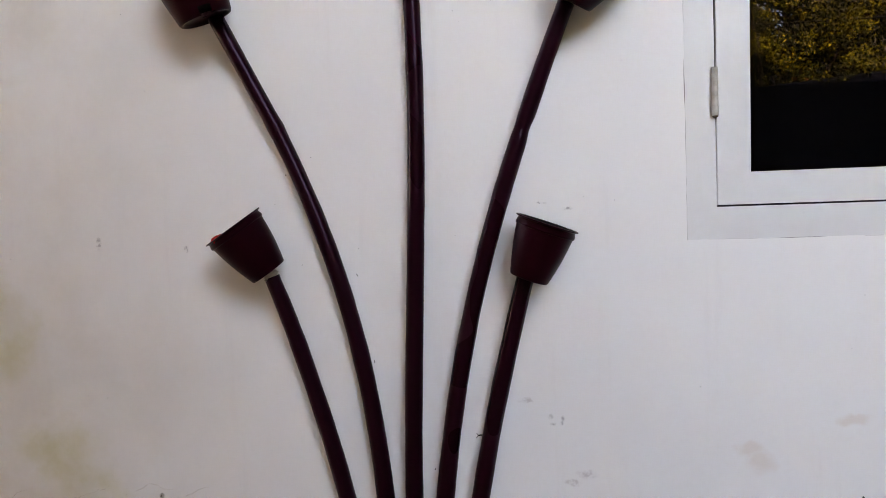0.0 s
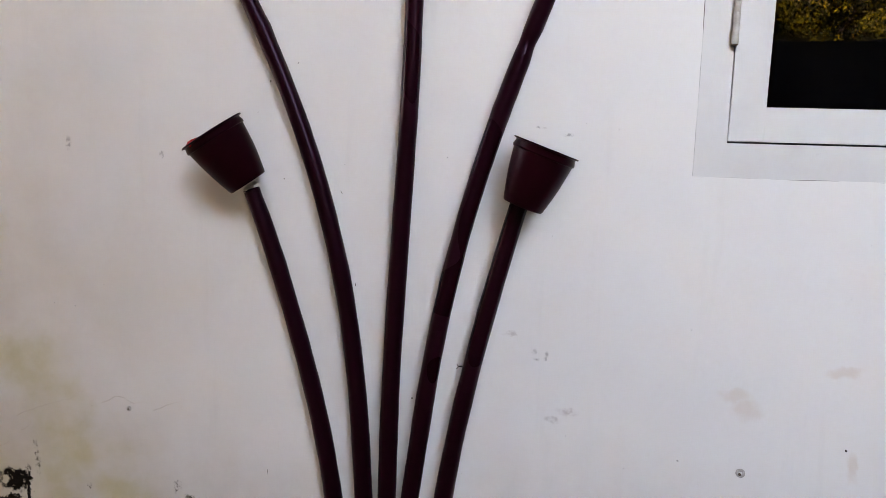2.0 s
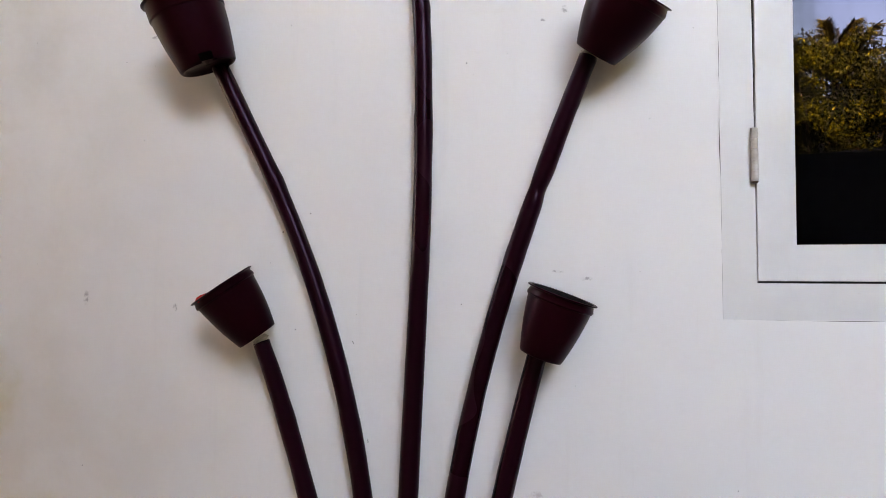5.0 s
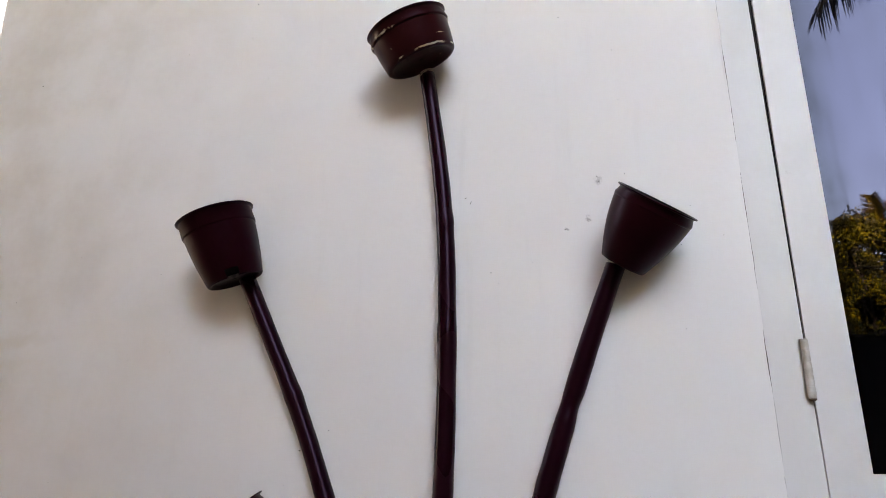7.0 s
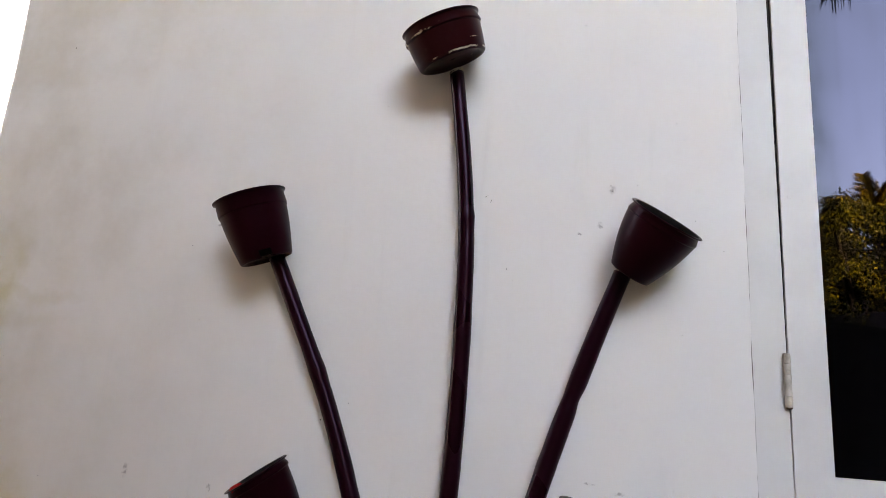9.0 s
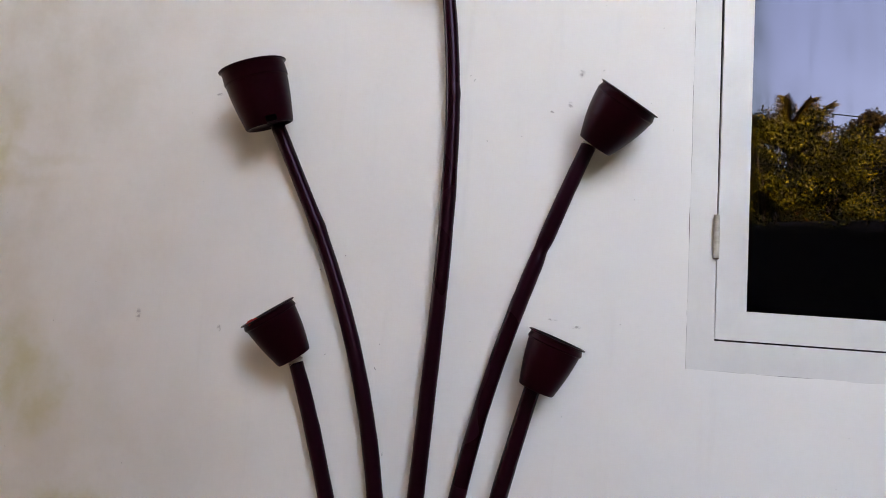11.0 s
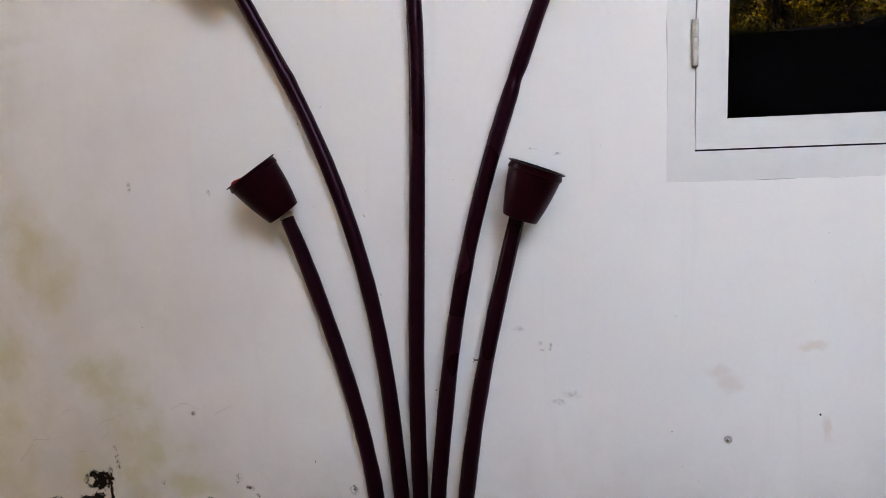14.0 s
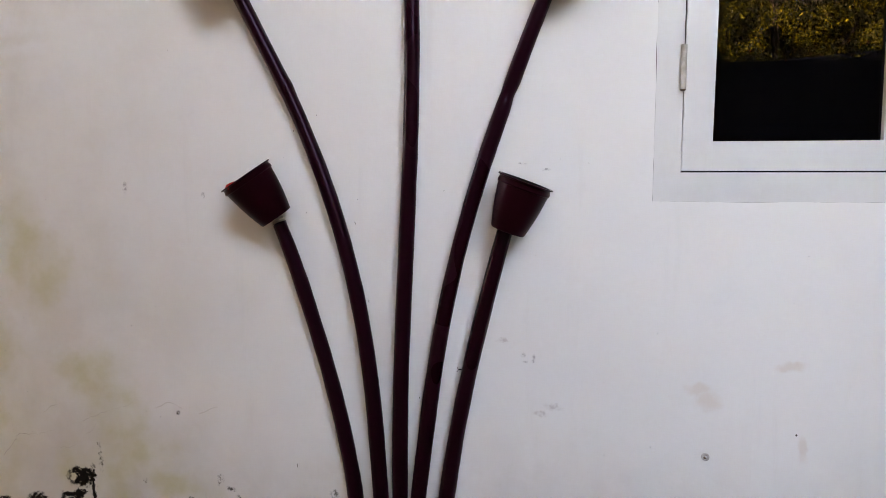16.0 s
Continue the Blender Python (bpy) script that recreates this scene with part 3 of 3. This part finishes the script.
def specks():
    bm = bmesh.new()
    for i, (x, z, r) in enumerate(SPECKS):
        blob(bm, x, z, r * 0.001, r * 0.0008, i, i)
    rng = random.Random(4)
    for i in range(70):
        x = rng.uniform(-0.95, 0.36) if i % 3 else rng.uniform(0.0, 0.9)
        z = rng.uniform(0.45, 2.0) if x < 0.36 else rng.uniform(0.45, 0.98)
        r = rng.uniform(0.0005, 0.0011)
        blob(bm, x, z, r, r * rng.uniform(0.6, 1.2), rng.random() * 3, i + 40)
    return bm


tagged(part("dirt_specks", specks(), DIRT), "tiny dark dirt specks scattered on the white wall", "dirt", kind="stuff")


def scratches():
    bm = bmesh.new()
    for i, (x, z, l, turn) in enumerate([(-.149, .972, .007, 2.1), (-.124, .829, .006, 1.6), (-.264, .511, .009, 1.65), (-.121, 1.928, .011, 1.6),
                                         (.309, 1.864, .007, .3), (.136, 1.814, .004, .2), (-.010, 1.502, .006, 1.2), (-.018, 1.510, .004, .5), (-.131, .76, .006, 1.5)]):
        blob(bm, x, z, l, 0.0009, turn, i + 3, 0.0005)
    return bm


CRACKS = [[(-.884, .495), (-.857, .527), (-.851, .539), (-.811, .542), (-.769, .553)], [(-.857, .527), (-.865, .571), (-.874, .589)],
          [(-.706, .575), (-.682, .585), (-.657, .596), (-.614, .609), (-.580, .630)], [(-.760, .520), (-.736, .520), (-.716, .531)],
          [(-.700, .548), (-.688, .555), (-.678, .569)], [(-.792, .588), (-.769, .603), (-.749, .609)],
          [(-.552, .609), (-.519, .621), (-.501, .612), (-.473, .613)], [(-.460, .601), (-.436, .611), (-.416, .618)]]


def cracks():
    """Wandering hairlines that thin out towards their ends."""
    bm = bmesh.new()
    for k, way in enumerate(CRACKS):
        pts = spline([(x, W - 0.0004, z) for x, z in way], 26)
        last = None
        for i, p in enumerate(pts):
            f = i / (len(pts) - 1)
            w = (0.0010 if k < 2 else 0.0006) * max(0.12, math.sin(math.pi * min(0.5 + f * 0.5, 1.0))) * (0.5 + abs(noise.noise((f * 19, k, 3))))
            off = 0.0035 * noise.noise((p.x * 60, p.z * 60, k)) + 0.0022 * noise.noise((p.x * 210, p.z * 210, k))
            row = [bm.verts.new((p.x, p.y, p.z + off + w)), bm.verts.new((p.x + w * 0.6, p.y, p.z + off - w))]
            if last:
                bm.faces.new((last[0], last[1], row[1], row[0]))
            last = row
    return bm


tagged(part("wall_cracks", cracks(), CRACK), "faint brown hairline cracks in the damp-stained white paint", "cracks", kind="stuff")
tagged(part("scratch_marks", scratches(), DIRT), "short dark scratch marks on the white wall", "scratches", kind="stuff")


def dead_insect():
    bm = bmesh.new()
    blob(bm, 0.0455, 0.709, 0.005, 0.0016, 0.1, 2, 0.003)
    for dx, dz in ((-.006, .004), (-.006, -.004), (.006, .004), (.005, -.004)):
        tube(bm, [Vector((0.0455 + dx * 0.4, W - 0.0012, 0.709)), Vector((0.0455 + dx, W - 0.0005, 0.709 + dz))], lambda f: 0.0006, 5)
    return bm


tagged(part("dead_insect", dead_insect(), DIRT), "small dark dried insect stuck on the white wall", "insect")


def plug(x, z, r, name, label):
    thing = tagged(empty(name, (x, W, z)), label, "wall plug")
    bm = bmesh.new()
    lathe(bm, [(r, 0.0), (r * 0.95, 0.0016), (r * 0.7, 0.0024), (r * 0.42, 0.0018), (r * 0.30, -0.002), (0.0, -0.002)], 18, 0.12, x * 30)
    cap = part("collar", bm, PLUG, thing)
    cap.rotation_euler = (math.pi / 2, 0, 0)
    bm = bmesh.new()
    lathe(bm, [(r * 0.34, 0.0005), (r * 0.30, 0.0026), (r * 0.1, 0.0030), (0.0, 0.0030)], 10, 0.2, x * 11)
    hole = part("screw", bm, RUST, thing, "dark rusty screw")
    hole.location = (-r * 0.2, 0, -r * 0.2)
    hole.rotation_euler = (math.pi / 2, 0, 0)


plug(.4745, .5725, .0072, "wall_plug", "grey plastic wall plug with a rusty screw in the wall")
plug(-.5035, .601, .0042, "wall_plug", "small grey nail hole plug in the stained wall")

# ---- the garden behind the camera, mirrored in the window, and added light blocks ----


def garden_top(x):
    return 2.28 + 0.083 * (x - 2.8)


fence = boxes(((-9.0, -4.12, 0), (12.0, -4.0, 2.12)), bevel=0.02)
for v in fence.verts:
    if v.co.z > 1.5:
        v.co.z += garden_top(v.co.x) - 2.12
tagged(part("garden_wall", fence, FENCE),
       "tall garden wall, its deep shade put into the near-black colour", "wall", kind="structure")
# unseen walls and slab, added to shape the light on the house wall
tagged(part("light_block_left", boxes(((-1.75, -1.1, 0), (-1.60, 0.85, 3.3))), DARK_BLOCK), "unseen dark grey wall added at the left to block light", "wall", kind="structure")
OPEN0, OPEN1, LINTEL = -0.75, 2.2, 3.65     # the added blocks leave an opening between these, up to their slab
tagged(part("light_block_front", boxes(((-1.75, -1.25, 0), (OPEN0, -1.1, LINTEL)), ((OPEN1, -1.25, 0), (2.6, -1.1, LINTEL)), ((2.45, -1.1, 0), (2.6, W, LINTEL))), DARK_BLOCK), "unseen dark grey walls added opposite the house to shape the light", "wall", kind="structure")
tagged(part("light_block_low", boxes(((OPEN0, -1.25, 0), (0.68, -1.1, 2.5)), ((0.68, -1.25, 0), (OPEN1, -1.1, 1.66))), LOW_BLOCK), "unseen stepped grey wall added to block low light", "wall", kind="structure")
tagged(part("light_block_top", boxes(((-1.75, -1.25, LINTEL + 0.004), (2.6, W - 0.004, LINTEL + 0.15))), DARK_BLOCK), "unseen grey slab added overhead to block light from above", "ceiling", kind="structure")


def leaf_cloud(centres, per, size, seed, spread):
    rng = np.random.default_rng(seed)
    c = np.repeat(np.array(centres), per, axis=0)
    n = len(c)
    d = rng.normal(size=(n, 3))
    d /= np.linalg.norm(d, axis=1)[:, None]
    p = c + d * (rng.random(n) ** 0.45 * spread)[:, None]
    u = rng.normal(size=(n, 3)); u[:, 2] -= 0.5
    u /= np.linalg.norm(u, axis=1)[:, None]
    v = np.cross(u, rng.normal(size=(n, 3)))
    v /= np.linalg.norm(v, axis=1)[:, None]
    s = size * rng.uniform(0.6, 1.3, n)[:, None]
    fold = np.cross(u, v) * s * 0.12
    verts = np.stack([p, p + u * s * 0.5 + v * s * 0.22 + fold, p + u * s, p + u * s * 0.5 - v * s * 0.22 + fold], 1).reshape(-1, 3)
    idx = np.arange(n) * 4
    faces = np.concatenate([np.stack([idx, idx + 1, idx + 2], 1), np.stack([idx, idx + 2, idx + 3], 1)])
    return verts, faces


def tree(x, y, height, width, leaf, seed, per=90, clumps=60, size=0.13, low=0.3, loose=0.26):
    rng = random.Random(seed)
    thing = tagged(empty("tree", (x, y, 0)), "leafy broad tree of the garden with sunlit clumps, tall ones added unseen", "tree", "garden trees")
    bm = bmesh.new()
    fork = height * 0.38
    trunk = [Vector((0, 0, 0)), Vector((0.06, 0.03, fork * 0.5)), Vector((0.02, -0.04, fork)), Vector((0.1, 0.05, height * 0.7))]
    tube(bm, spline(trunk, 5), lambda f: 0.16 * (1 - 0.7 * f), 10)
    centres = []
    for i in range(clumps):
        a, b = rng.random() * 2 * math.pi, rng.uniform(low, 1.0)
        reach = width * math.sqrt(max(0.05, 1 - ((b - 0.62) / 0.55) ** 2)) * rng.uniform(0.45, 1.1)
        centres.append((reach * math.cos(a), reach * math.sin(a), height * b * rng.uniform(0.93, 1.0)))
    for i in range(0, clumps, 5):
        c = Vector(centres[i])
        start = Vector((0.02, 0, min(fork + 0.3 * (i % 3), c.z * 0.8)))
        tube(bm, spline([start, (start + c) / 2 + Vector((0, 0, 0.15)), c], 4), lambda f: 0.055 * (1 - 0.85 * f), 6)
    part("trunk", bm, BARK, thing)
    verts, faces = leaf_cloud(centres, per, size, seed, width * loose)
    me = bpy.data.meshes.new("crown")
    me.from_pydata(verts.tolist(), [], faces.tolist())
    me.materials.append(leaf)
    crown = new("crown", me)
    crown.parent = thing


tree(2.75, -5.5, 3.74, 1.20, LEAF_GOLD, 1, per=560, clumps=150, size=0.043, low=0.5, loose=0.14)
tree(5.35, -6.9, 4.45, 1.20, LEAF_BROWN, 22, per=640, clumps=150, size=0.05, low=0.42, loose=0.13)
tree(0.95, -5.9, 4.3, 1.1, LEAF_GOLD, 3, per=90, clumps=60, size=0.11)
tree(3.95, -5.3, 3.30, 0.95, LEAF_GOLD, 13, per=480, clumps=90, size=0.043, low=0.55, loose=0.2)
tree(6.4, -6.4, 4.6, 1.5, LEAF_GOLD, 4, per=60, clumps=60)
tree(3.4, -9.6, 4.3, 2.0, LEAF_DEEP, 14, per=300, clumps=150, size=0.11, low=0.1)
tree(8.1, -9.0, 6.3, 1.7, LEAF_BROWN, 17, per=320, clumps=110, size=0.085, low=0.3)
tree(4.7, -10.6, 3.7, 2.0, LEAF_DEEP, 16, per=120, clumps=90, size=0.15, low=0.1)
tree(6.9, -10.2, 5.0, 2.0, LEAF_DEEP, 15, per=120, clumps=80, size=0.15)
# tall unseen trees, added at both sides to block low sky light
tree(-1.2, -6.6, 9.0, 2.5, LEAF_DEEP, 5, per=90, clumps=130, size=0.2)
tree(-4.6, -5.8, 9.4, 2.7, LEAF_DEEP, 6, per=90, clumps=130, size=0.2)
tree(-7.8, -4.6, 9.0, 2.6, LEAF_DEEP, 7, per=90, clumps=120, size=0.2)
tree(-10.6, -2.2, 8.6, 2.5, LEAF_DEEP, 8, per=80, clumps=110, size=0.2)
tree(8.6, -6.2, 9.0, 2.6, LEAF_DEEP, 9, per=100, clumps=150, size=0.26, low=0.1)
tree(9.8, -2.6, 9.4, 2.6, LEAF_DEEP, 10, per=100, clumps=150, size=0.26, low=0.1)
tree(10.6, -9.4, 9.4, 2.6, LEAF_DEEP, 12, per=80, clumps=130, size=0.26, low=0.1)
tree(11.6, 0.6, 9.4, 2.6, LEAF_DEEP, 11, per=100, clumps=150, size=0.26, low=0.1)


def creeper(seed):
    rng = random.Random(seed)
    centres = []
    for i in range(46):
        x = 1.9 + 2.9 * rng.random() ** 1.25
        centres.append((x, -3.97 - 0.12 * rng.random(), garden_top(x) + rng.uniform(-0.07, 0.10) * (1.2 - 0.25 * (x - 1.9))))
    verts, faces = leaf_cloud(centres, 45, 0.042, seed, 0.10)
    me = bpy.data.meshes.new("creeper")
    me.from_pydata(verts.tolist(), [], faces.tolist())
    me.materials.append(LEAF_WALL)
    tagged(new("creeper", me), "small-leaved creeper with reddish flowers spilling over the garden wall", "creeper", kind="stuff")


creeper(5)


def frond_mesh(length, droop, leaflet, seed, hang):
    """A feather palm leaf along +x that sinks at its tip; hang: how steeply its leaflets point down."""
    rng = random.Random(seed)
    bm = bmesh.new()
    pts = [Vector((length * f, 0, length * (0.30 * f - droop * f * f))) for f in [i / 12 for i in range(13)]]
    tube(bm, pts, lambda f: 0.022 * (1 - 0.85 * f), 6)
    n = 120
    for i in range(6, n + 1):
        f = i / n
        k = f * 12
        a = pts[min(int(k), 11)]
        p = a.lerp(pts[min(int(k) + 1, 12)], k - int(k))
        way = (pts[min(int(k) + 1, 12)] - a).normalized() if int(k) < 12 else (pts[12] - pts[11]).normalized()
        l = leaflet * (0.45 + 0.9 * math.sin(math.pi * min(1, 0.15 + f * 0.75))) * rng.uniform(0.8, 1.1)
        for s in (-1, 1):
            out = (way * rng.uniform(0.35, 0.6) + Vector((0, s * (1 - 0.6 * hang), 0)) + Vector((0, 0, -hang * rng.uniform(0.9, 1.4)))).normalized()
            tip = p + out * l + Vector((0, 0, -0.15 * l))
            midp = p + out * l * 0.5
            w = way * 0.014
            quad = [bm.verts.new(q) for q in (p - w * 0.6, p + w * 0.6, midp + w, tip, midp - w)]
            bm.faces.new(quad)
    return bm


def palm(x, y, height, count, length, leaflet, mat, seed, hang, first=None, up=0.0):
    rng = random.Random(seed)
    thing = tagged(empty("palm_tree", (x, y, 0)), "slender coconut palm with feathery drooping fronds", "palm", "garden palms")
    bm = bmesh.new()
    tube(bm, spline([(0, 0, 0), (0.1, 0, height * 0.4), (0, 0, height)], 12), lambda f: 0.16 * (1 - 0.45 * f), 12)
    part("trunk", bm, BARK, thing)
    for i in range(count):
        a = 360 * i / count + rng.uniform(-12, 12)
        tilt = rng.uniform(-25, 5) - up
        droop = rng.uniform(0.35, 0.6)
        if first and i == 0:
            a, tilt, droop = first
        fr = part("frond", frond_mesh(length * rng.uniform(0.9, 1.08), droop, leaflet, seed * 20 + i, hang), mat, thing)
        fr.matrix_basis = Matrix.Translation((0, 0, height - 0.05)) @ pose(0, 0, 0, 0, tilt, a)


palm(6.05, -13.6, 5.8, 9, 1.25, 0.30, FROND_DRY, 1, 0.35, up=50)
palm(4.35, -3.2, 7.14, 9, 2.9, 0.56, FROND, 2, 0.9, first=(192, 12, 0.42))

pole = tagged(empty("utility_pole", (7.35, -16, 0)), "thin grey concrete utility pole with a short cross arm", "pole")
bm = bmesh.new()
tube(bm, [Vector((0, 0, z)) for z in (0, 2, 4, 6, 7.9)], lambda f: 0.12 - 0.05 * f, 12)
part("shaft", bm, CONCRETE, pole)
part("cross_arm", boxes(((-0.35, -0.05, 7.55), (0.35, 0.05, 7.65)), bevel=0.01), CONCRETE, pole)
for x in (-0.28, 0.28):
    bm = bmesh.new()
    lathe(bm, [(0, 7.65), (0.03, 7.65), (0.045, 7.70), (0.03, 7.75), (0.045, 7.80), (0.0, 7.84)], 12)
    ins = part("insulator", bm, CONCRETE, pole)
    ins.location = (x, 0, 0)


def cable(a, b, sag, r):
    bm = bmesh.new()
    a, b = Vector(a), Vector(b)
    tube(bm, [a.lerp(b, i / 40) - Vector((0, 0, sag * 4 * (i / 40) * (1 - i / 40))) for i in range(41)], lambda f: r, 6)
    tagged(part("overhead_cable", bm, WIRE), "thin black overhead cable strung across the garden", "cable", "overhead cables")


cable((7.35, -16, 7.62), (34, -17, 7.5), 0.5, 0.016)
cable((7.35, -16, 7.25), (34, -17, 7.2), 0.5, 0.016)
cable((-7.8, -4.3, 3.0), (11.4, -4.4, 2.9), 0.08, 0.006)
